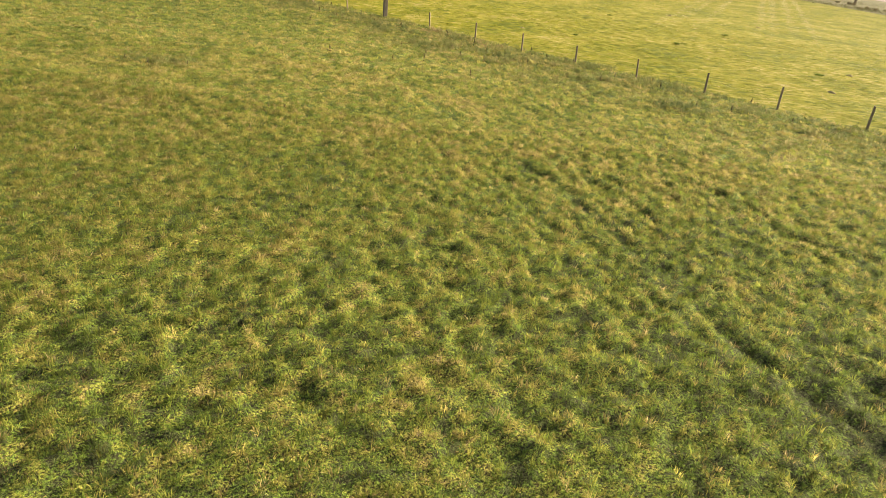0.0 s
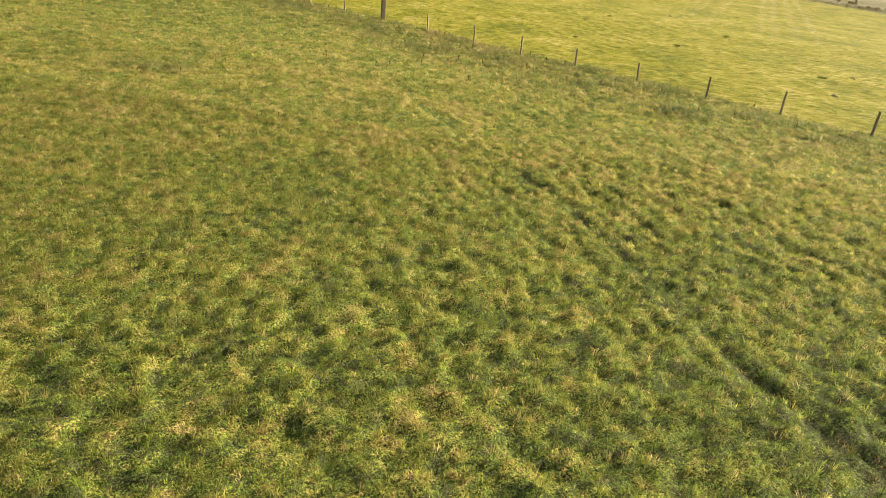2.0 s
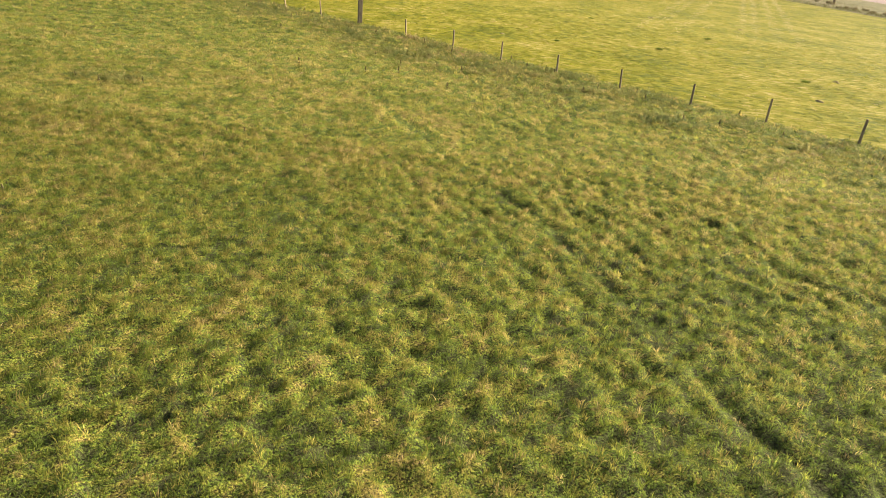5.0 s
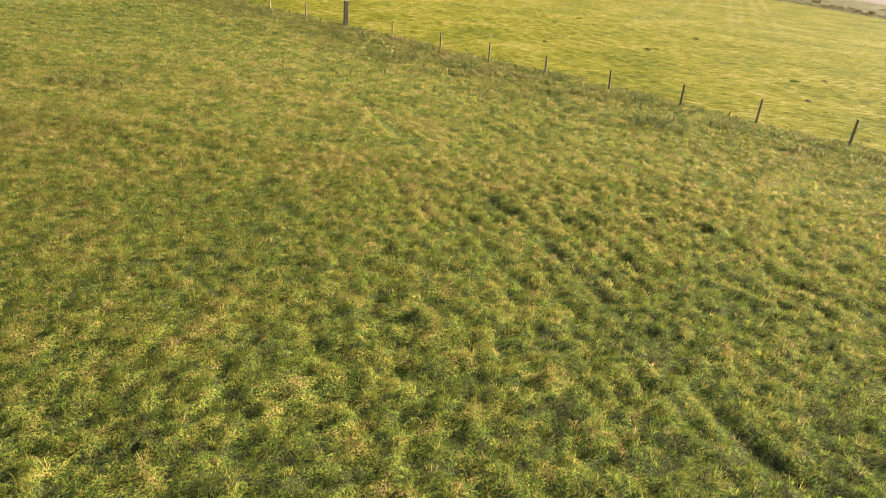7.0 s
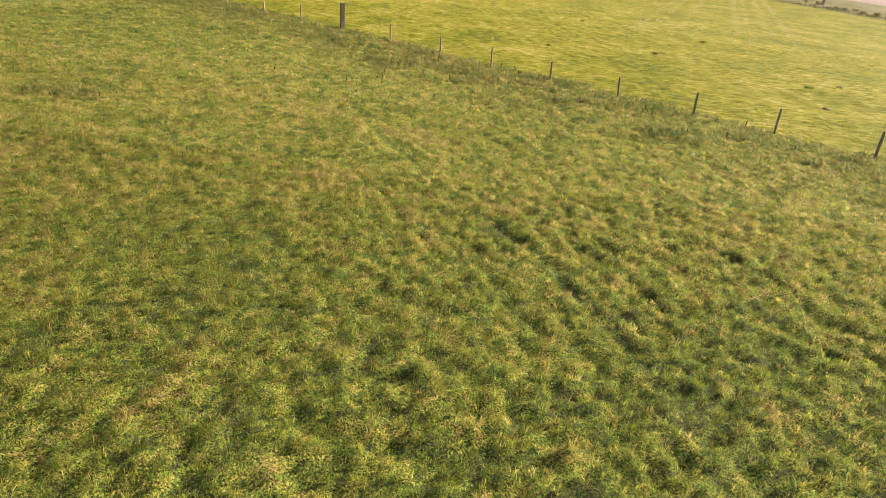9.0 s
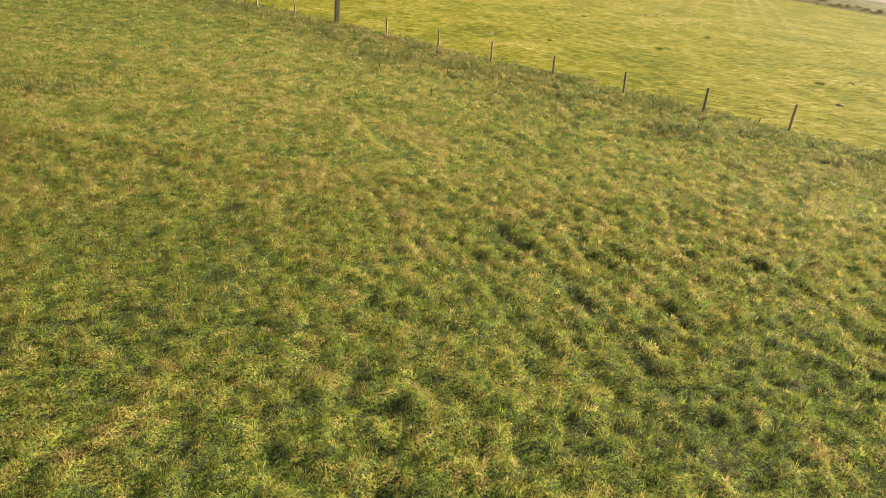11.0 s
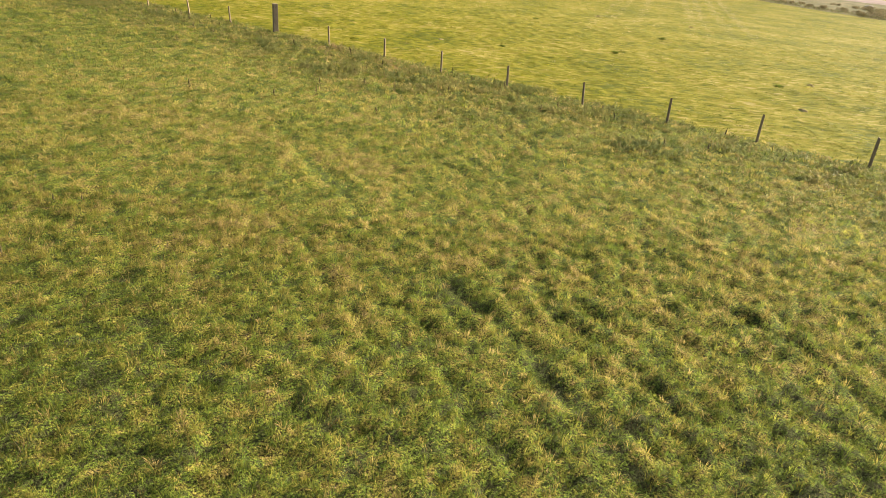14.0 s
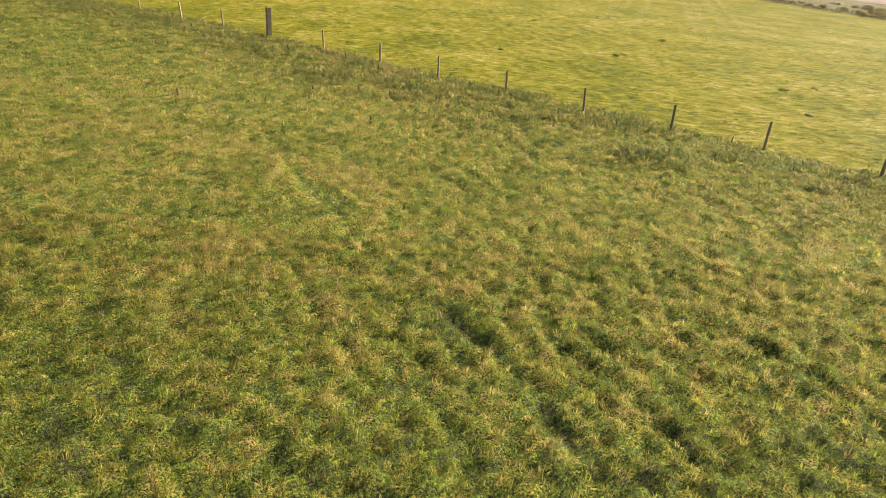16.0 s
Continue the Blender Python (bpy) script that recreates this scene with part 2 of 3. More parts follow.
def land(x, y):
    """Height of the ground."""
    x, y = np.asarray(x, float), np.asarray(y, float)
    far = np.clip(beyond_fence(x, y) / 2, 0, 1)
    d, _, _, r1, _ = tussock(x, y)
    mound = (0.045 + 0.075 * r1) * np.clip(1 - (d / 0.8) ** 2, 0, 1) ** 0.6
    e, _, _, q1, _ = cells(x, y, 0.17, 1.0, 83)
    mound = mound + (0.010 + 0.035 * q1) * np.clip(1 - (e / 0.8) ** 2, 0, 1)
    mound = mound * (0.42 + 0.92 * np.clip((x + 0.62 * (20 - y)) / 6, 0, 1) * np.clip((22 - y) / 8, 0, 1) + 0.25 * np.clip((y - 12) / 6, 0, 1))
    reach = np.clip(1 - (np.hypot(x, y - 12) - 45) / 30, 0, 1)
    z = 0.16 * (fbm(x * 0.16, y * 0.16, 21, 3) - 0.5) * reach
    wave, _, _, w1, _ = swells(x, y)
    swell = (0.015 + 0.085 * w1) * np.clip(1 - (wave / 0.85) ** 2, 0, 1)
    z = z + ((mound - 0.05) * (1 - 0.85 * far) * (1 - 0.5 * np.exp(-(beyond_fence(x, y) / 1.2) ** 2)) + swell * far) * reach
    rut = rut_depth(x, y)
    return z - rut * (0.058 + 0.5 * mound) - 0.078 * furrows(x, y)


def mesh_object(name, verts, faces, material, smooth=True):
    me = bpy.data.meshes.new(name)
    me.from_pydata(verts, [], faces)
    me.materials.append(material)
    if smooth:
        me.polygons.foreach_set("use_smooth", [True] * len(me.polygons))
    me.update()
    return new(name, me)


def spaced(*runs):
    out = []
    for a, b, step in runs:
        out += list(np.arange(a, b, step))
    return np.array(out)


def growing(start, end, step, factor):
    out, v = [], start
    while v < end:
        out.append(v)
        step *= factor
        v += step
    return np.array(out + [end])


gx = np.concatenate([-growing(38, 2500, 0.6, 1.22)[::-1], spaced((-37.6, -20, 0.5), (-20, -9, 0.28), (-9, 8, 0.13), (8, 18, 0.28), (18, 40, 0.4)), growing(40, 2500, 0.6, 1.2)])
gy = np.concatenate([-growing(4, 2500, 0.4, 1.3)[::-1], spaced((-3.8, 1, 0.3), (1, 17, 0.13), (17, 24, 0.22), (24, 40, 0.35), (40, 60, 0.5)), growing(60, 3000, 0.6, 1.12)])
X, Y = np.meshgrid(gx, gy)
Z = land(X, Y)
nx, ny = len(gx), len(gy)
idx = np.arange(nx * ny).reshape(ny, nx)
quads = np.stack([idx[:-1, :-1], idx[:-1, 1:], idx[1:, 1:], idx[1:, :-1]], -1).reshape(-1, 4)
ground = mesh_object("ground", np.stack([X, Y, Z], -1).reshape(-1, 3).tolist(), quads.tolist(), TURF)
tagged(ground, "uneven pasture turf with a shallow wheel rut, mown meadow beyond the fence", "ground", kind="structure")
ground.data.materials.append(FIELD)
cx = (X[:-1, :-1] + X[1:, 1:]) / 2
cy = (Y[:-1, :-1] + Y[1:, 1:]) / 2
ground.data.polygons.foreach_set("material_index", (beyond_fence(cx, cy) > 0.3).astype(np.int32).reshape(-1))


# ---- grass ----
def blades(name, x, y, length, width, lean, azimuth, dry, material, droop=1.5, lift=0.0):
    """One mesh of bent blades, pointed at both ends, rooted on the land."""
    n = len(x)
    root = np.stack([x, y, land(x, y) - 0.008 + lift], -1)
    out = np.stack([np.cos(azimuth), np.sin(azimuth), np.zeros(n)], -1)
    turn = azimuth + np.random.normal(0, 0.5, n)
    side = np.stack([-np.sin(turn), np.cos(turn), np.zeros(n)], -1) * (width / 2)[:, None]
    up = np.array((0, 0, 1.0))
    a, b = lean * 0.6, np.clip(lean * droop, 0, 2.0)
    mid = root + (out * np.sin(a)[:, None] + up * np.cos(a)[:, None]) * (length * 0.5)[:, None]
    tip = mid + (out * np.sin(b)[:, None] + up * np.cos(b)[:, None]) * (length * 0.5)[:, None]
    co = np.stack([root, mid - side, mid + side, tip], 1).astype(np.float32)
    base = (np.arange(n) * 4)[:, None]
    loops = (base + np.array((0, 2, 1, 1, 2, 3))).astype(np.int32)
    me = bpy.data.meshes.new(name)
    me.vertices.add(n * 4)
    me.vertices.foreach_set("co", co.reshape(-1))
    me.loops.add(n * 6)
    me.loops.foreach_set("vertex_index", loops.reshape(-1))
    me.polygons.add(n * 2)
    me.polygons.foreach_set("loop_start", np.arange(0, n * 6, 3).astype(np.int32))
    at = me.attributes.new("dry", "FLOAT", "POINT")
    d4 = dry[:, None] + np.array((-0.15, 0.0, 0.0, 0.15))
    at.data.foreach_set("value", np.clip(d4, 0, 1).astype(np.float32).reshape(-1))
    lie = np.repeat(out * 0.5 + up * 0.8 + np.random.normal(0, 0.2, (n, 3)), 4, 0)
    me.attributes.new("lie", "FLOAT_VECTOR", "POINT").data.foreach_set("vector", (lie / np.linalg.norm(lie, axis=1)[:, None]).astype(np.float32).reshape(-1))
    me.materials.append(material)
    me.update(calc_edges=True)
    return tagged(new(name, me), kind="stuff")


def slope(x, y):
    """Height of the land and its rise to the east and north."""
    z, e = land(x, y), 0.03
    return z, np.clip((land(x + e, y) - z) / e, -1, 1), np.clip((land(x, y + e) - z) / e, -1, 1)


def tufts(name, x, y, radius, height, splay, dry, per, width, material, dome=0.6, tone=None):
    """One mesh of grass tufts: at each place a spray of arching blades that bend outwards and droop."""
    z, gx, gy = slope(x, y)
    n = len(x)
    k = np.repeat(np.arange(n), per)
    m = len(k)
    turn, f = np.random.uniform(0, 2 * math.pi, m), np.sqrt(np.random.rand(m))
    ox, oy = np.cos(turn), np.sin(turn)
    rx, ry = radius[k] * f * ox, radius[k] * f * oy
    root = np.stack([x[k] + rx, y[k] + ry, z[k] + gx[k] * rx + gy[k] * ry - 0.01], -1)
    swirl = turn + np.random.normal(0, 0.55, m)
    out = np.stack([np.cos(swirl), np.sin(swirl), np.zeros(m)], -1)
    up = np.array((0, 0, 1.0))
    length = height[k] * np.random.uniform(0.6, 1.3, m)
    lean = np.clip(splay[k] * (0.25 + 0.9 * f) + np.random.normal(0, 0.18, m), 0.02, 1.5)
    face = swirl + np.random.normal(0, 0.5, m)
    side = np.stack([-np.sin(face), np.cos(face), np.zeros(m)], -1) * (np.random.uniform(0.6, 1.2, m) * width / 2)[:, None]

    def step(p, bend, share):
        return p + (out * np.sin(bend)[:, None] + up * np.cos(bend)[:, None]) * (length * share)[:, None]
    low = step(root, lean * 0.7, 0.55)
    tip = step(low, np.clip(lean * 1.7 + 0.1, 0, 2.2), 0.45)
    co = np.stack([root, low - side, low + side, tip], 1)
    me = bpy.data.meshes.new(name)
    me.vertices.add(m * 4)
    me.vertices.foreach_set("co", co.astype(np.float32).reshape(-1))
    me.loops.add(m * 6)
    me.loops.foreach_set("vertex_index", ((np.arange(m) * 4)[:, None] + np.array((0, 2, 1, 1, 2, 3))).astype(np.int32).reshape(-1))
    me.polygons.add(m * 2)
    me.polygons.foreach_set("loop_start", np.arange(0, m * 6, 3).astype(np.int32))
    hue = (dry[k] + np.random.normal(0, 0.05, m))[:, None] + np.array((-0.08, 0.0, 0.0, 0.06))
    me.attributes.new("dry", "FLOAT", "POINT").data.foreach_set("value", np.clip(hue, 0, 1).astype(np.float32).reshape(-1))
    tone = np.repeat(np.clip(np.random.normal(0, 0.1, n) if tone is None else tone, -0.45, 0.28)[k], 4)
    me.attributes.new("tone", "FLOAT", "POINT").data.foreach_set("value", tone.astype(np.float32))
    lie = np.stack([dome * (f * ox - 0.7 * gx[k]), dome * (f * oy - 0.7 * gy[k]), np.full(m, 0.8)], -1) + np.random.normal(0, 0.14, (m, 3))
    lie = np.repeat(lie / np.linalg.norm(lie, axis=1)[:, None], 4, 0)
    me.attributes.new("lie", "FLOAT_VECTOR", "POINT").data.foreach_set("vector", lie.astype(np.float32).reshape(-1))
    me.materials.append(material)
    me.update(calc_edges=True)
    return tagged(new(name, me), kind="stuff")


STRAW = [(-1.7, 6.63, 0.33, 0.35), (-0.26, 5.17, 0.34, 0.4), (0.03, 4.9, 0.22, 0.3), (-6.03, 5.15, 0.42, 0.35), (-8.81, 8.63, 0.39, 0.3),
         (-4.37, 5.06, 0.26, 0.25), (-0.3, 3.8, 0.23, 0.25), (1.43, 6.16, 0.25, 0.25), (-3.04, 20.69, 1.02, 0.35), (-1.57, 20.2, 0.79, 0.4),
         (-5.67, 22.12, 1.1, 0.3), (-7.95, 22.97, 1.17, 0.2), (-3.4, 16.01, 0.74, 0.3), (-11.0, 15.38, 0.93, 0.25), (-3.59, 7.46, 0.3, 0.2),
         (4.05, 7.5, 0.28, 0.2), (0.53, 15.41, 0.32, 0.3), (4.25, 9.11, 0.31, 0.25), (-3.84, 13.8, 0.27, 0.25), (2.89, 12.48, 0.23, 0.3), (-1.78, 11.46, 0.28, 0.2)]
LUSH = [(-2.71, 7.88, 0.33, 0.4), (-1.33, 8.31, 0.3, 0.25), (-0.89, 5.38, 0.27, 0.25), (1.81, 7.17, 0.35, 0.3), (0.57, 14.41, 0.3, 0.4),
        (-1.97, 18.45, 0.37, 0.45), (1.69, 8.86, 0.35, 0.4), (3.51, 9.45, 0.45, 0.3), (2.1, 4.78, 0.37, 0.3), (5.01, 5.75, 0.4, 0.3),
        (-0.81, 3.34, 0.23, 0.25), (2.69, 8.91, 0.33, 0.25), (0.5, 13.97, 0.43, 0.3), (-0.16, 14.69, 0.36, 0.3), (-0.27, 13.16, 0.32, 0.2), (-5.04, 3.54, 2.4, 0.22), (-3.98, 11.74, 2.6, 0.32), (5.2, 5.8, 2.4, 0.26), (4.6, 11.2, 1.5, 0.14), (-19.0, 33.0, 6.5, 0.16), (-24.0, 38.0, 6.0, 0.12)]
BARE = [(0.23, 4.78, 0.22, 0.8), (-3.65, 3.66, 0.25, 0.7), (-1.78, 6.85, 0.3, 0.6), (0.14, 12.46, 0.25, 0.7), (-0.45, 11.85, 0.2, 0.6)]
WEEDS = [(-12.75, 20.65, 1.05, 1.5), (-14.05, 20.6, 0.8, 1.1), (-6.89, 16.75, 0.33, 0.7), (-0.82, 30.91, 2.04, 0.8), (-4.24, 31.02, 1.77, 0.7),
         (3.23, 29.06, 1.65, 0.8), (5.99, 22.96, 1.36, 0.4), (-9.81, 36.56, 1.41, 0.5), (-14.15, 40.16, 1.57, 0.5), (0.92, 25.08, 1.44, 0.6),
         (6.46, 28.45, 1.1, 0.6), (11.09, 23.08, 1.21, 0.3), (4.15, 31.16, 0.8, 0.8), (7.78, 20.37, 0.91, 0.3)]


def patches(x, y, spots):
    v = np.zeros(np.shape(x))
    for px, py, r, k in spots:
        v += k * np.exp(-((x - px) ** 2 + (y - py) ** 2) / (r * r))
    return v


def dryness(x, y):
    broad = fbm(x * 0.33, y * 0.33, 31, 3) - 0.5
    fine = fbm(x * 1.6, y * 1.6, 41, 2) - 0.5
    spot, _, _, s1, s2 = cells(x + 0.3 * fine, y, 0.72, 1.25, 131)
    lush = 0.12 * np.exp(-(spot / (0.15 + 0.2 * s2)) ** 2) * (s1 > 0.4)
    green = 0.05 * np.clip((x + 0.5) / 4, 0, 1) * np.clip((18 - y) / 5, 0, 1)
    # the rise with y: more straw farther off, and backlit brightness painted in
    return 0.385 - green + 0.10 * np.clip((y - 6) / 8, 0, 1) + 0.16 * broad + 0.13 * fine + 0.6 * patches(x, y, STRAW) - 0.6 * patches(x, y, LUSH) - lush


gd, _, _, _, gr2 = tussock(X, Y)
_, _, _, _, gq2 = cells(X, Y, 0.17, 1.0, 83)
# dryness by patch and tussock; the crown term paints shade into the hollows
turf_dry_and_shade = dryness(X, Y) + 0.20 * (gr2 - 0.5) + 0.50 * (gq2 - 0.5) + 0.22 * (np.clip(1 - gd / 0.8, 0, 1) - 0.45) - 0.5 * rut_depth(X, Y)
ground.data.attributes.new("dry", "FLOAT", "POINT").data.foreach_set("value", np.clip(turf_dry_and_shade, 0, 0.75).astype(np.float32).reshape(-1))


def left_edge(y):
    return -4.8 - (y - 2) * 0.86


def right_edge(y):
    return 5.8 + (y - 4) * 0.545


def scatter(y0, y1, per_m2):
    """Places in the stretch of field between y0 and y1, evenly spread but out of line."""
    lo, hi, s = min(left_edge(y0), left_edge(y1)), max(right_edge(y0), right_edge(y1)), per_m2 ** -0.5
    x, y = np.meshgrid(np.arange(lo, hi, s), np.arange(y0, y1, s))
    x, y = (v.reshape(-1) + np.random.uniform(-0.6, 0.6, v.size) * s for v in (x, y))
    k = (x > left_edge(y)) & (x < right_edge(y))
    return x[k], y[k]


def in_reach(x, y):
    return (y < 52 + (x + 24) * 1.3) & ((x > -5.5 - (y - 9) * 0.66) | (y < 34 + (x + 27) * 1.34))


def pasture(y0, y1, spacing, per, width):
    """Short grass all over, and on the crowns of the tussocks fuller tufts, each of a hue of its own. The short grass
    has the shade under the tufts painted into its hue.
    """
    coarse, dome = min(0.9 + 0.1 * width / 0.006, 1.15), 0.45 if y0 < 12 else 0.2
    for full in (False, True):
        gap = spacing * (1.65 if full else 1.0)
        x, y = scatter(y0, y1, gap ** -2)
        k = (beyond_fence(x, y) < 0.15) & in_reach(x, y)
        x, y = x[k], y[k]
        d, _, _, r1, r2 = tussock(x, y)
        rut = np.clip(rut_depth(x, y) + 0.7 * furrows(x, y), 0, 1)
        bare = np.clip(patches(x, y, BARE), 0, 0.7)
        chance = np.clip(1.3 - 0.9 * d, 0.2, 1) * (1 - 0.7 * rut) if full else np.clip(1.45 - 0.6 * d, 0.3, 1)
        keep = np.random.rand(len(x)) < chance * (1 - bare)
        x, y, d, r1, r2, rut = (v[keep] for v in (x, y, d, r1, r2, rut))
        n = len(x)
        crown = np.clip(1 - d / 0.8, 0, 1)
        _, _, _, q1, _ = cells(x, y, 0.30 if y0 < 17 else 0.42, 1.4, 151, radians(-20))
        clumped = (q1 - 0.5) * np.clip((y - 7) / 8, 0.25, 1.6)
        # the crown term also deepens the hue in hollows, as painted shade
        dry = dryness(x, y) + 0.24 * (r2 - 0.5) + 0.20 * (crown - 0.42) - 0.38 * rut + np.random.normal(0, 0.18 if full else 0.13, n) + 0.30 * clumped
        odd = np.random.rand(n)
        dry = np.where(odd < (0.07 if y0 < 17 else 0.04), np.random.uniform(0.66, 0.88, n), dry)
        dry = np.where(odd > 0.88, np.random.uniform(0.1, 0.28, n), dry)
        if full:
            height = (0.098 + 0.05 * crown * (0.4 + r1)) * np.random.uniform(0.65, 1.15, n) * coarse
            ob = tufts("pasture_grass", x, y, gap * np.random.uniform(0.25, 0.55, n), height, np.random.uniform(0.3, 0.85, n) * (1 if y0 < 17 else 1.4), np.clip(dry + 0.03, 0.06, 0.82), 2 * per, width * 1.15, PASTURE, dome, np.random.normal(0, 0.25, n) + 0.5 * clumped)
        else:
            height = 0.048 * np.random.uniform(0.6, 1.4, n) * (1 - 0.3 * rut) * coarse
            # hue lowered all through this layer, for the shade below the tufts
            ob = tufts("pasture_grass", x, y, gap * np.random.uniform(0.4, 0.9, n), height, np.random.uniform(0.7, 1.3, n), np.clip(dry - 0.13, 0.02, 0.85), per, width, PASTURE, dome, np.random.normal(0, 0.14, n) + 0.5 * clumped)
        tagged(ob, "tussocky yellow-green pasture grass with straw-coloured tips", "grass")


pasture(2.3, 17.0, 0.081, 10, 0.0070)
pasture(17.0, 24.0, 0.115, 8, 0.0110)
pasture(24.0, 47.0, 0.165, 7, 0.0170)


def outer_pasture():
    """Coarser grass behind and beside the walk, where the same pasture goes on."""
    x, y = np.meshgrid(np.arange(-24, 20, 0.3), np.arange(-6, 17, 0.3))
    x, y = (v.reshape(-1) + np.random.uniform(-0.18, 0.18, v.size) for v in (x, y))
    k = (x < left_edge(y)) | (x > right_edge(y)) | (y < 2.3)
    x, y = x[k], y[k]
    n = len(x)
    dry = np.clip(dryness(x, y) + np.random.normal(0, 0.12, n), 0.06, 0.8)
    ob = tufts("pasture_grass", x, y, np.random.uniform(0.10, 0.22, n), np.random.uniform(0.08, 0.16, n), np.random.uniform(0.6, 1.2, n), dry, 10, 0.024, PASTURE, 0.45)
    tagged(ob, "tussocky yellow-green pasture grass with straw-coloured tips", "grass")


outer_pasture()

MEADOW_EDGE, EDGE_NORMAL = np.array((48.4, 109.5)), np.array((0.938, 0.346))


def past_edge(x, y):
    """Metres beyond the far side of the meadow."""
    return (x - MEADOW_EDGE[0]) * EDGE_NORMAL[0] + (y - MEADOW_EDGE[1]) * EDGE_NORMAL[1]


TRACKS = (-6.6, -5.45, -3.3, 1.3, 2.55, 4.3, 6.0)


def meadow(y0, y1, spacing, per, width):
    x, y = scatter(y0, y1, spacing ** -2)
    k = (beyond_fence(x, y) > 0.0) & (past_edge(x, y) < 0) & in_reach(x, y)
    x, y = x[k], y[k]
    d, _, _, r1, r2 = swells(x, y)
    keep = np.random.rand(len(x)) < np.clip(1.5 - 0.9 * d, 0.2, 1)
    x, y, d, r1, r2 = (v[keep] for v in (x, y, d, r1, r2))
    n = len(x)
    c = x - 0.30 * y + 0.5 * (fbm(x * 0.2, y * 0.2, 55, 2) - 0.5)
    tracks = sum(np.exp(-((c - k) / 0.28) ** 2) for k in TRACKS) * np.clip((y - 52) / 8, 0, 1) * fbm(x * 0.3, y * 0.3, 57, 2)
    broad = fbm(x * 0.35, y * 0.35, 51, 3) - 0.5
    # the term in d paints lit crests and shaded hollows into the hue
    dry = 0.45 + 0.5 * broad + 0.35 * (r2 - 0.5) + 0.3 * (0.42 - d) + 3.0 * tracks - 0.26 * np.exp(-beyond_fence(x, y) / 8) + np.random.normal(0, 0.10, n)
    dry = np.where(np.random.rand(n) < 0.06, np.random.uniform(0.8, 1.0, n), dry)
    height = (0.045 + 0.05 * r1 * np.clip(1 - d, 0, 1)) * np.random.uniform(0.7, 1.3, n) * (0.6 + 0.4 * width / 0.02)
    # tone: chance from clump to clump, plus painted shade away from the crests
    ob = tufts("meadow_grass", x, y, spacing * np.random.uniform(0.4, 0.8, n), height, np.random.uniform(2.5, 3.4, n), np.clip(dry, 0.16, 1), per, width, MEADOW, 0.25, 0.5 * (r2 - 0.5) + 0.4 * (0.4 - d))
    return tagged(ob, "short bright lime-green meadow grass beyond the fence", "grass")


meadow(22.0, 36.0, 0.16, 8, 0.026)
meadow(36.0, 52.0, 0.24, 7, 0.040)
meadow(52.0, 122.0, 0.46, 6, 0.06)


# ---- rough growth along the fence ----
def weediness(x, y):
    b = beyond_fence(x, y)
    along = np.exp(-((b + 1.2) / 1.6) ** 2) * 0.72 + np.exp(-((b + 3.8) / 3.2) ** 2) * 0.6
    w = along * (0.35 + 1.3 * fbm(x * 0.5, y * 0.5, 71, 3)) + 0.8 * patches(x, y, WEEDS)
    return np.clip(w, 0, 1) * (b < 0.5)


RUSTY = [(-2.11, 33.16, 0.9, 0.7), (-5.86, 36.13, 0.7, 0.7), (-6.91, 37.65, 0.6, 0.7)]


def stalks(name, x, y, height, per_stalk, leaf, material, label):
    """Leafy stalks: a thin stem and small leaves all the way up it."""
    n = len(x)
    lean, way = np.random.uniform(0, 0.5, n), np.random.uniform(0, 6.28, n)
    tone = np.random.normal(0.2, 0.25, n) + patches(x, y, RUSTY)
    f = np.random.uniform(0.1, 1.0, (n, per_stalk))
    lx = (x + np.sin(lean) * np.cos(way) * height)[:, None] * f + x[:, None] * (1 - f)
    ly = (y + np.sin(lean) * np.sin(way) * height)[:, None] * f + y[:, None] * (1 - f)
    lz = height[:, None] * f
    m = n * per_stalk
    length = np.random.uniform(0.6, 1.3, m) * leaf * (1.2 - 0.7 * f.reshape(-1))
    dry = np.repeat(tone, per_stalk) + 0.25 * (f.reshape(-1) - 0.5) + np.random.normal(0, 0.12, m)
    X = np.concatenate([x, lx.reshape(-1)])
    Y = np.concatenate([y, ly.reshape(-1)])
    ob = blades(name, X, Y, np.concatenate([height, length]), np.concatenate([np.full(n, 0.008), length * np.random.uniform(0.3, 0.5, m)]),
                np.concatenate([lean, np.random.uniform(0.4, 1.5, m)]), np.concatenate([way, np.random.uniform(0, 6.28, m)]),
                np.clip(np.concatenate([tone + 0.4, dry]), 0, 1), material, 1.2, np.concatenate([np.zeros(n), lz.reshape(-1)]))
    return tagged(ob, label, "weeds")


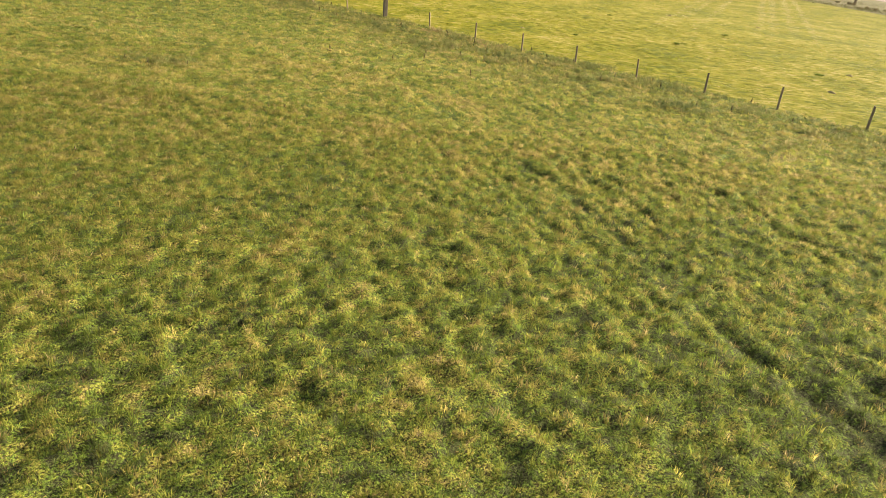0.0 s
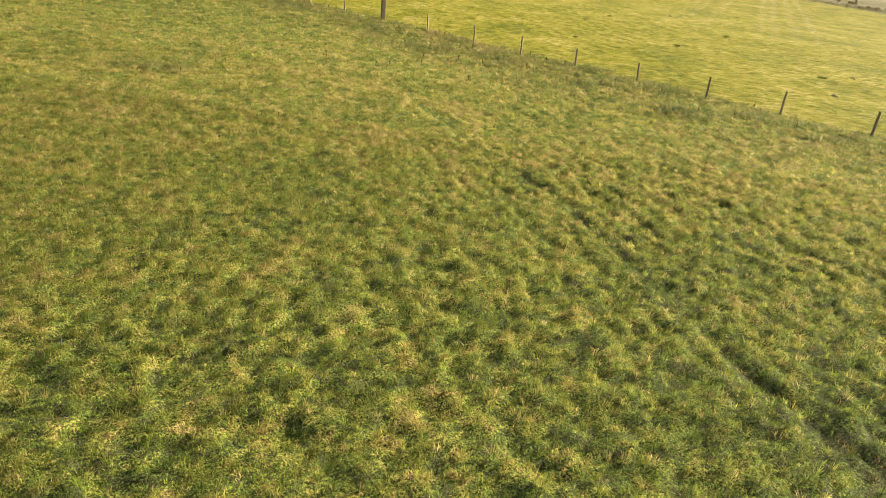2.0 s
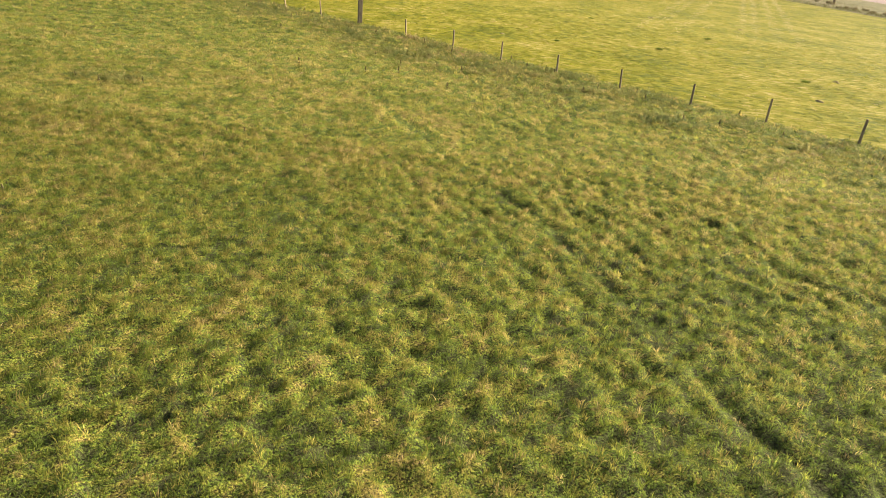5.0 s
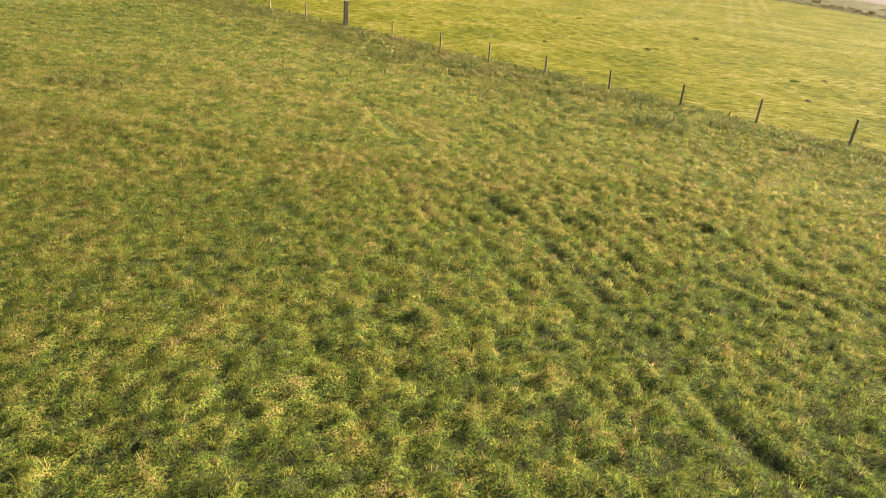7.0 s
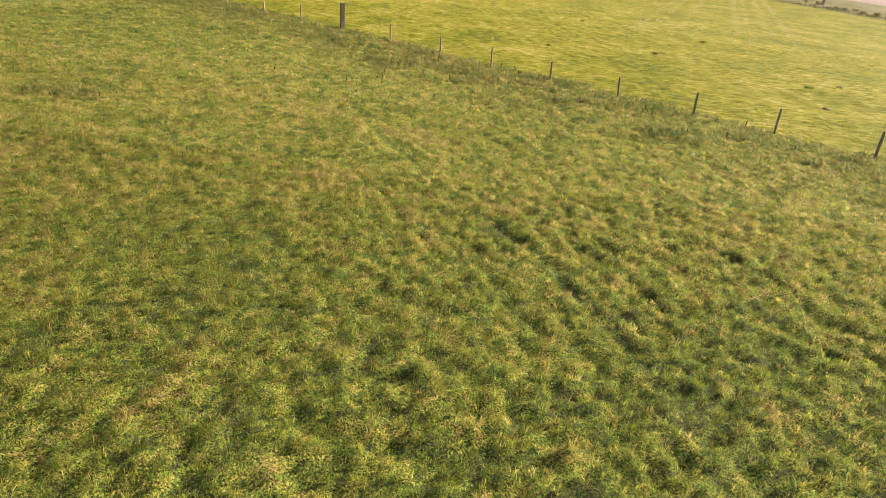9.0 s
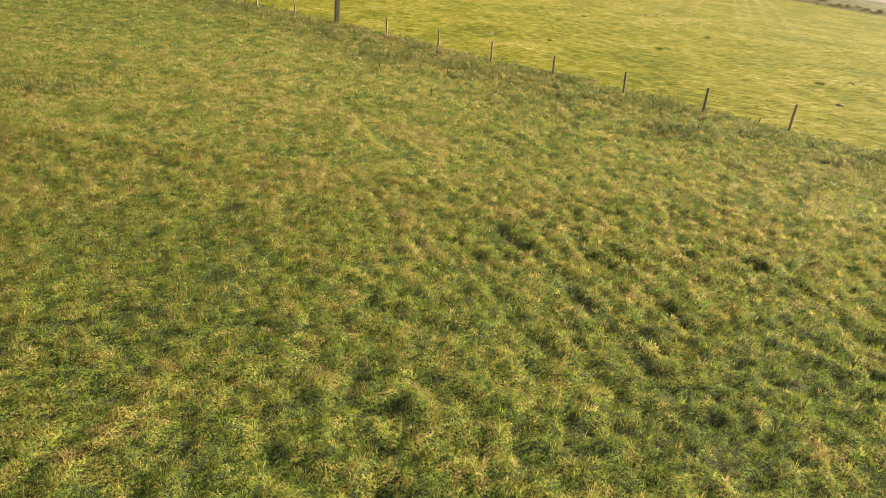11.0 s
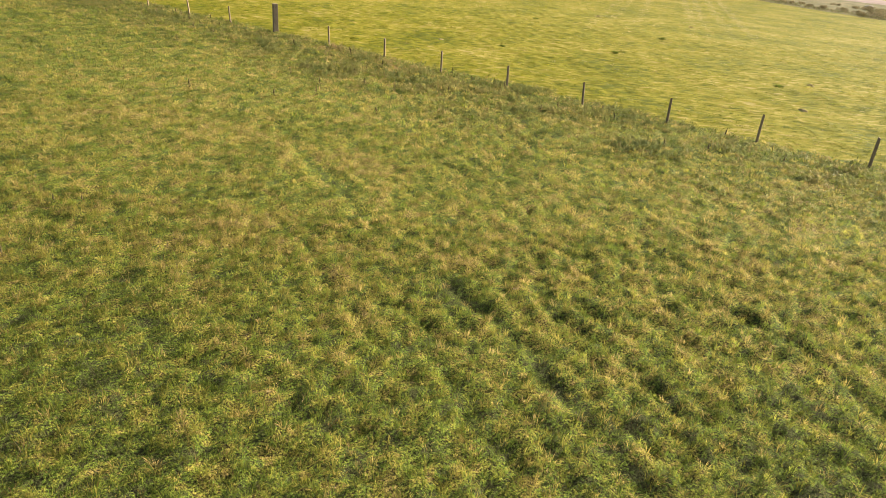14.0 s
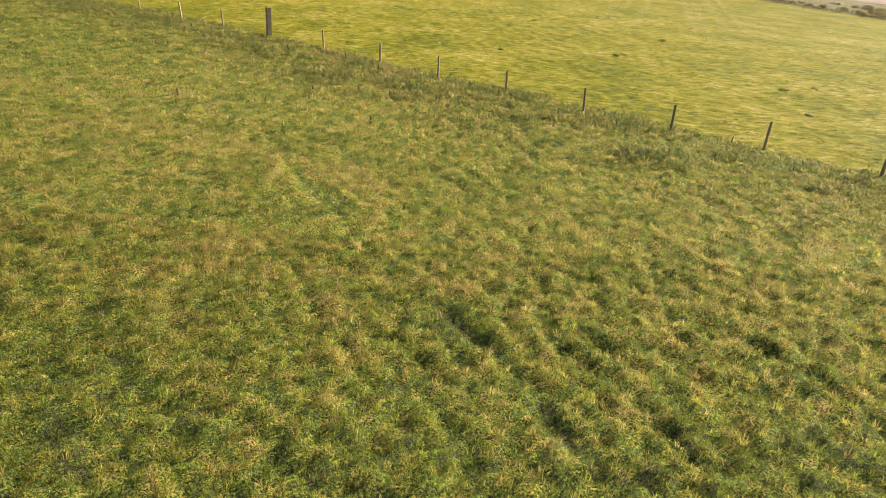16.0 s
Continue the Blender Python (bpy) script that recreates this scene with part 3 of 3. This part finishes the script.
def weeds():
    """Rank clumps of broad leaves, and a few taller stalks among them."""
    x, y = scatter(14.0, 47.0, 30)
    w = weediness(x, y)
    clump, _, _, r1, r2 = cells(x, y, 0.9, 1.3, 101)
    keep = (np.random.rand(len(x)) < np.clip(w * 1.2 - 0.22, 0, 1) * np.clip(1.5 - 1.7 * clump, 0, 1)) & in_reach(x, y)
    x, y, w, r1, r2 = (v[keep] for v in (x, y, w, r1, r2))
    n = len(x)
    height = np.random.uniform(0.09, 0.23, n) * (0.5 + 0.8 * r1) * (0.5 + 0.7 * w)
    tone = np.clip(0.32 + 0.5 * (r2 - 0.5) + np.random.normal(0, 0.12, n) + 0.6 * patches(x, y, RUSTY), 0, 1)
    tagged(tufts("weed_growth", x, y, np.random.uniform(0.06, 0.16, n), height, np.random.uniform(0.7, 1.3, n), tone, 13, 0.030, WEED, 0.3), "olive-green nettles and rank grass growing along the fence", "weeds")
    few = np.random.rand(n) < 0.10 * (0.4 + r1)
    stalks("weed_stalks", x[few], y[few], height[few] * 1.7, 12, 0.07, WEED, "thin leafy thistle stalks standing in the rough growth")


weeds()


# ---- fence ----
def part(name, bm, material, parent=None, label=""):
    me = bpy.data.meshes.new(name)
    bm.to_mesh(me)
    bm.free()
    me.materials.append(material)
    ob = new(name, me)
    ob.parent = parent
    if label:
        ob["label"] = label
    return ob


def round_post(radius, height, seed):
    """A cleft round stake: uneven, tapering a little, with a worn top."""
    rnd = random.Random(seed)
    bm = bmesh.new()
    rings, sides = 9, 12
    wob = [rnd.uniform(0.86, 1.12) for _ in range(sides)]
    grid = []
    for k in range(rings + 1):
        f = k / rings
        z = -0.25 + f * (height + 0.25)
        r = radius * (1.06 - 0.14 * f) * (0.88 if k == rings else 1)
        off = 0.012 * math.sin(3 * f + seed)
        grid.append([bm.verts.new((off + r * wob[s] * math.cos(6.2832 * s / sides), r * wob[s] * math.sin(6.2832 * s / sides), z + (0.02 * math.cos(6.2832 * s / sides + seed) if k >= rings - 1 else 0))) for s in range(sides)])
    for a, b in zip(grid[:-1], grid[1:]):
        for s in range(sides):
            bm.faces.new((a[s], a[(s + 1) % sides], b[(s + 1) % sides], b[s]))
    bm.faces.new(grid[-1])
    return bm


def square_post(width, height):
    """A sawn strainer post with chamfered arrises and a weathered top."""
    bm = bmesh.new()
    bmesh.ops.create_cube(bm, size=1)
    bmesh.ops.scale(bm, vec=(width, width * 0.85, height + 0.3), verts=bm.verts)
    bmesh.ops.translate(bm, vec=(0, 0, (height - 0.3) / 2), verts=bm.verts)
    bmesh.ops.bevel(bm, geom=list(bm.edges), offset=0.018, segments=2, affect="EDGES", profile=0.6)
    return bm


POSTS = [(-18.4, 45.6), (-14.9, 43.0), (-12.0, 41.3), (-5.82, 37.14), (-2.88, 34.86), (-0.25, 32.75), (2.41, 30.66), (5.09, 28.72), (7.79, 27.18), (10.43, 25.90), (13.13, 24.06), (15.9, 22.3)]
for k, (px, py) in enumerate(POSTS):
    post = part("fence_post", round_post(0.044, 0.97, k), POST_WOOD)
    post.matrix_basis = pose(px, py, -0.06, random.uniform(-2, 2), random.uniform(-4.5, -1.5), 0)
    tagged(post, "weathered grey-brown round wooden fence post in rough grass", "fence post", "posts of the field fence")
strainer = part("strainer_post", square_post(0.24, 1.5), STRAINER_WOOD)
strainer.matrix_basis = pose(-9.08, 39.53, -0.06, 0, 0, 34)
tagged(strainer, "thick square grey strainer post, taller than its neighbours", "fence post")


# ---- the far side of the meadow ----
def strip(name, e0, e1, lift, material, label, category):
    """A long strip of ground beyond the meadow, laid just over the sheet."""
    along = np.array((-EDGE_NORMAL[1], EDGE_NORMAL[0]))
    verts, faces, rows = [], [], 60
    for k in range(rows + 1):
        s = -180 + 420 * k / rows
        for j, e in enumerate(np.linspace(e0, e1, 5)):
            p = MEADOW_EDGE + along * s + EDGE_NORMAL * (e + 0.9 * math.sin(s * 0.21 + j) * (1 if 0 < j < 4 else 0.6))
            verts.append((p[0], p[1], lift + 0.15 * math.sin(s * 0.13 + j * 2) if j else (lift - 0.4)))
    for k in range(rows):
        for j in range(4):
            a = k * 5 + j
            faces.append((a, a + 1, a + 6, a + 5))
    return tagged(mesh_object(name, verts, faces, material), label, category, kind="structure")


strip("bank", -0.8, 37.0, 0.30, BANK, "rough grassy bank along the far side of the meadow", "bank")
strip("stubble", 34.0, 60.0, 0.32, STUBBLE, "pale sandy stubble beyond the bank", "field")
strip("heath", 57.0, 900.0, 0.36, HEATH, "dull purple-brown heath in the distance", "heath")


def bush_meshes(seed):
    """Foliage of a scrubby bush as many small leaves on bent stems."""
    rnd = np.random.RandomState(seed)
    lobes = rnd.uniform((-0.75, -0.75, 0.25), (0.75, 0.75, 0.75), (9, 3))
    n = 1400
    c = lobes[rnd.randint(0, 9, n)]
    v = rnd.normal(0, 1, (n, 3))
    v /= np.linalg.norm(v, axis=1)[:, None]
    p = c + v * (rnd.uniform(0.3, 1, n) ** 0.5 * 0.38)[:, None]
    p[:, 2] = np.abs(p[:, 2]) + 0.03
    a, b = rnd.normal(0, 1, (n, 3)), rnd.normal(0, 1, (n, 3))
    a *= 0.07 / np.linalg.norm(a, axis=1)[:, None]
    b *= 0.05 / np.linalg.norm(b, axis=1)[:, None]
    verts = np.stack([p - a, p - b * 0.6, p + a, p + b * 0.6], 1).reshape(-1, 3)
    leaf = bpy.data.meshes.new("foliage")
    leaf.from_pydata(verts.tolist(), [], np.arange(n * 4).reshape(n, 4).tolist())
    at = leaf.attributes.new("dry", "FLOAT", "POINT")
    at.data.foreach_set("value", np.repeat(rnd.uniform(0, 0.8, n), 4).astype(np.float32))
    bm = bmesh.new()
    for k in range(9):
        top = Vector(lobes[k])
        m = look((top * 0.5), top) @ pose(0, 0, 0)
        bmesh.ops.create_cone(bm, segments=6, radius1=0.035, radius2=0.012, depth=top.length, matrix=m)
    return leaf, bm


def bank_growth():
    """Rank grass and scrub on the bank and its near edge."""
    e = np.random.uniform(-0.6, 34, 22000)
    t = np.random.uniform(-30, 75, 22000)
    along = np.array((-EDGE_NORMAL[1], EDGE_NORMAL[0]))
    x, y = (MEADOW_EDGE[k] - along[k] * t + EDGE_NORMAL[k] * e for k in (0, 1))
    rank = fbm(x * 0.12, y * 0.12, 121, 3)
    keep = np.random.rand(len(x)) < np.clip(2.4 * (rank - 0.35) + 0.8 * np.exp(-(e / 3.0) ** 2), 0.08, 1)
    x, y, rank = x[keep], y[keep], rank[keep]
    height = np.random.uniform(0.2, 0.55, len(x)) * (0.3 + 1.3 * rank)
    stalks("bank_growth", x, y, height, 5, 0.22, BANK_LEAF, "tangled brown and olive scrub on the bank beyond the meadow")


# olive and brown leaves, with a pinkish distance haze mixed into the hues
BANK_LEAF = blade_material("bank_leaves", [(0.0, (0.150, 0.160, 0.050)), (0.5, (0.240, 0.215, 0.090)), (1.0, (0.330, 0.255, 0.155))], 0.35)
bank_growth()
# bush leaves paler than their own colour: far haze is painted in
BUSH_LEAF = blade_material("bush_leaves", [(0.0, (0.190, 0.185, 0.085)), (0.5, (0.290, 0.245, 0.130)), (1.0, (0.380, 0.290, 0.180))], 0.45, tufted=False)
bushes = []
for k in range(3):
    leaf, bm = bush_meshes(k + 5)
    bush = new("bush")
    stems = part("stems", bm, POST_WOOD, bush, "bare brown stems")
    leaf.materials.append(BUSH_LEAF)
    foliage = new("foliage", leaf)
    foliage.parent = bush
    tagged(bush, "scrubby dark bush on the rough bank beyond the meadow", "bush", "bushes along the bank")
    bushes.append(bush)
for k, (px, py, size) in enumerate([(51.61, 106.6, 0.8), (53.1, 105.43, 0.9), (54.54, 102.75, 1.0), (56.13, 97.65, 1.5), (51.49, 111.7, 0.8), (49.44, 112.6, 0.6), (53.5, 112.59, 0.7), (55.22, 100.38, 0.8), (60.24, 115.81, 0.9), (56.22, 95.76, 1.0), (53.58, 95.72, 0.9), (51.89, 121.7, 1.0), (50.67, 112.61, 0.8), (51.28, 126.29, 0.7), (60.6, 107.3, 1.5), (61.4, 105.2, 1.3), (59.6, 108.8, 1.1)]):
    m = pose(px, py, 0.15, 0, 0, 47 * k)
    if k < 3:
        bush = bushes[k]
        bush.matrix_basis = m @ Matrix.Diagonal((size * 0.8, size * 0.8, size * 0.6, 1))
    else:
        bush = copy_thing(bushes[k % 3], m)
        bush.scale = (size * 0.8, size * 0.8, size * 0.6)


# ---- single plants and marks in the fields ----
DOCK_LEAF = blade_material("dock_leaves", [(0.0, (0.110, 0.150, 0.045)), (0.6, (0.210, 0.210, 0.070)), (1.0, (0.340, 0.210, 0.110))], 0.3, tufted=False)
DOCK_SEED = blade_material("dock_seed", [(0.0, (0.180, 0.170, 0.080)), (1.0, (0.320, 0.235, 0.125))], 0.2, tufted=False)


def leaf_mesh(bm, base, way, length, width, rise):
    """A long leaf with a raised midrib that arches over."""
    side = Vector((-math.sin(way), math.cos(way), 0)) * width / 2
    out = Vector((math.cos(way), math.sin(way), 0))
    rows = []
    for f, w in ((0, 0.25), (0.3, 0.9), (0.6, 1.0), (0.85, 0.55), (1.0, 0.05)):
        p = Vector(base) + out * length * f * math.cos(rise) + Vector((0, 0, length * (f * math.sin(rise) - 0.5 * f * f)))
        rows.append([bm.verts.new(p - side * w + Vector((0, 0, 0.012 * w))), bm.verts.new(p), bm.verts.new(p + side * w + Vector((0, 0, 0.012 * w)))])
    for a, b in zip(rows[:-1], rows[1:]):
        for k in (0, 1):
            bm.faces.new((a[k], a[k + 1], b[k + 1], b[k]))


def tinted(ob, value):
    at = ob.data.attributes.new("dry", "FLOAT", "POINT")
    at.data.foreach_set("value", np.full(len(ob.data.vertices), value, np.float32))
    return ob


def dock_plant(seed):
    """A dock: broad leaves at the foot, a stiff stem and a dense brown seed head."""
    rnd = random.Random(seed)
    plant = new("dock_plant")
    tall = rnd.uniform(0.36, 0.5)
    bm = bmesh.new()
    bmesh.ops.create_cone(bm, segments=7, radius1=0.011, radius2=0.005, depth=tall + 0.1, matrix=pose(0, 0, tall / 2 - 0.05))
    tinted(part("stem", bm, DOCK_SEED, plant, "reddish-brown stem"), 0.4)
    bm = bmesh.new()
    rings, sides = 12, 7
    grid = []
    for k in range(rings + 1):
        f = k / rings
        r = (0.034 * math.sin(math.pi * (0.12 + 0.85 * f)) * (1.15 - 0.5 * f) + 0.003)
        grid.append([bm.verts.new((r * rnd.uniform(0.55, 1.3) * math.cos(6.2832 * q / sides), r * rnd.uniform(0.55, 1.3) * math.sin(6.2832 * q / sides), tall * (0.4 + 0.66 * f) + rnd.uniform(-0.008, 0.008))) for q in range(sides)])
    for low, high in zip(grid[:-1], grid[1:]):
        for q in range(sides):
            bm.faces.new((low[q], low[(q + 1) % sides], high[(q + 1) % sides], high[q]))
    bm.faces.new(grid[-1])
    tinted(part("seed_head", bm, DOCK_SEED, plant, "dense rusty-brown seed head"), rnd.random())
    for k in range(7):
        bm = bmesh.new()
        leaf_mesh(bm, (0, 0, 0.03 + 0.03 * k * (k > 3)), 0.9 * k + rnd.uniform(-0.3, 0.3), rnd.uniform(0.16, 0.30) * (0.7 if k > 3 else 1), rnd.uniform(0.06, 0.09), rnd.uniform(0.5, 1.0))
        tinted(part("leaf", bm, DOCK_LEAF, plant), rnd.uniform(0, 0.9))
    return tagged(plant, "dock plant with broad green leaves and a brown seed head", "plant", "docks in the pasture")


DOCKS = [(-7.13, 16.25), (-6.7, 16.46), (-6.8, 14.18), (-9.55, 11.04), (-14.19, 20.27), (-12.9, 19.63), (-6.05, 30.25), (-4.36, 26.95), (-5.61, 26.18),
         (-8.39, 26.21), (-2.99, 28.89), (-2.07, 25.16), (9.37, 26.0), (0.24, 32.79), (1.03, 31.21), (-11.74, 20.18)]
spread = random.Random(12)
while len(DOCKS) < 52:
    s, b = spread.uniform(-9, 29), -abs(spread.gauss(0, 3.2)) - 0.3
    p = FENCE_A + FENCE_DIR * s + FENCE_NORMAL * b
    if float(weediness(p[0], p[1])) > spread.uniform(0.2, 0.8):
        DOCKS.append((p[0], p[1]))
models = [dock_plant(k) for k in range(5)]
for k, (px, py) in enumerate(DOCKS):
    m = pose(px, py, float(land(px, py)), spread.uniform(-6, 6), spread.uniform(-6, 6), spread.uniform(0, 360))
    size = spread.uniform(0.5, 0.8)
    if k < 5:
        models[k].matrix_basis = m @ Matrix.Scale(0.45, 4)
    else:
        copy_thing(models[k % 5], m).scale = (size, size, size)


def grass_tuft(px, py, radius, seed):
    """A rank dark-green tuft left standing in the meadow."""
    rnd = np.random.RandomState(seed)
    n = 260
    a, r = rnd.uniform(0, 6.28, n), radius * rnd.uniform(0, 1, n) ** 0.6
    x, y = px + r * np.cos(a), py + r * np.sin(a)
    ob = blades("grass_tuft", x, y, rnd.uniform(0.08, 0.18, n), rnd.uniform(0.010, 0.018, n), 0.3 + 0.8 * r / radius, a, rnd.uniform(0, 0.25, n), PASTURE)
    ob["kind"] = "thing"
    return tagged(ob, "rank dark-green grass tuft standing in the short meadow", "grass tuft", "tufts in the meadow")


for k, (px, py) in enumerate([(2.83, 41.72), (15.92, 36.6), (14.51, 51.71), (9.28, 42.56), (6.27, 57.21)]):
    grass_tuft(px, py, 0.18 + 0.06 * (k % 3), k)

EARTH = ground_material("bare_earth", [(0.3, (0.260, 0.215, 0.090)), (0.55, (0.360, 0.295, 0.130)), (0.75, (0.440, 0.360, 0.170))], 12.0, 1.0, 0.8)


def molehill(seed):
    """A low crumbly heap of earth."""
    rnd = random.Random(seed)
    bm = bmesh.new()
    rings, sides = 6, 16
    grid = []
    for k in range(rings):
        f = k / rings
        grid.append([bm.verts.new((math.cos(6.2832 * s / sides) * 0.26 * (1 - f) * rnd.uniform(0.85, 1.15), math.sin(6.2832 * s / sides) * 0.2 * (1 - f) * rnd.uniform(0.85, 1.15), -0.03 + 0.10 * math.sin(1.57 * f) * rnd.uniform(0.85, 1.1))) for s in range(sides)])
    for a, b in zip(grid[:-1], grid[1:]):
        for s in range(sides):
            bm.faces.new((a[s], a[(s + 1) % sides], b[(s + 1) % sides], b[s]))
    bm.faces.new(grid[-1])
    return bm


for k, (px, py) in enumerate([(-0.58, 42.26), (6.87, 53.6), (12.38, 63.95), (19.75, 61.66), (17.79, 37.31), (14.66, 31.55)]):
    heap = part("molehill", molehill(k), EARTH)
    heap.matrix_basis = pose(px, py, float(land(px, py)), 0, 0, 60 * k)
    tagged(heap, "low molehill of crumbly brown earth in the meadow", "molehill", "molehills in the meadow")


def boulder(seed):
    """A weathered boulder, flat on top and sunk in the ground."""
    rnd = random.Random(seed)
    bm = bmesh.new()
    bmesh.ops.create_icosphere(bm, subdivisions=3, radius=1)
    for v in bm.verts:
        k = 1 + 0.22 * noise.noise(v.co * 1.4 + Vector((seed, 0, 0))) + 0.07 * noise.noise(v.co * 4)
        v.co = Vector((v.co.x * 0.85 * k, v.co.y * 0.6 * k, min(v.co.z * 0.6 * k, 0.42 + 0.05 * rnd.random())))
    return bm


# a square post on the bank, shaped like the strainer; no stump
far_post = part("tree_stump", square_post(0.32, 1.7), POST_WOOD)
far_post.matrix_basis = pose(52.6, 122.4, 0.2, 2, -3, 20)
tagged(far_post, "dark weathered post standing in scrub on the bank", "tree stump")
STONE = ground_material("grey_stone", [(0.3, (0.210, 0.185, 0.155)), (0.55, (0.380, 0.345, 0.300)), (0.75, (0.560, 0.520, 0.470))], 3.0, 0.8, 0.6)
stone = part("boulder", boulder(3), STONE)
stone.matrix_basis = pose(62.19, 109.72, 0.55, 0, 0, 30)
tagged(stone, "grey boulder with a pale flat top among bushes on the bank", "boulder")
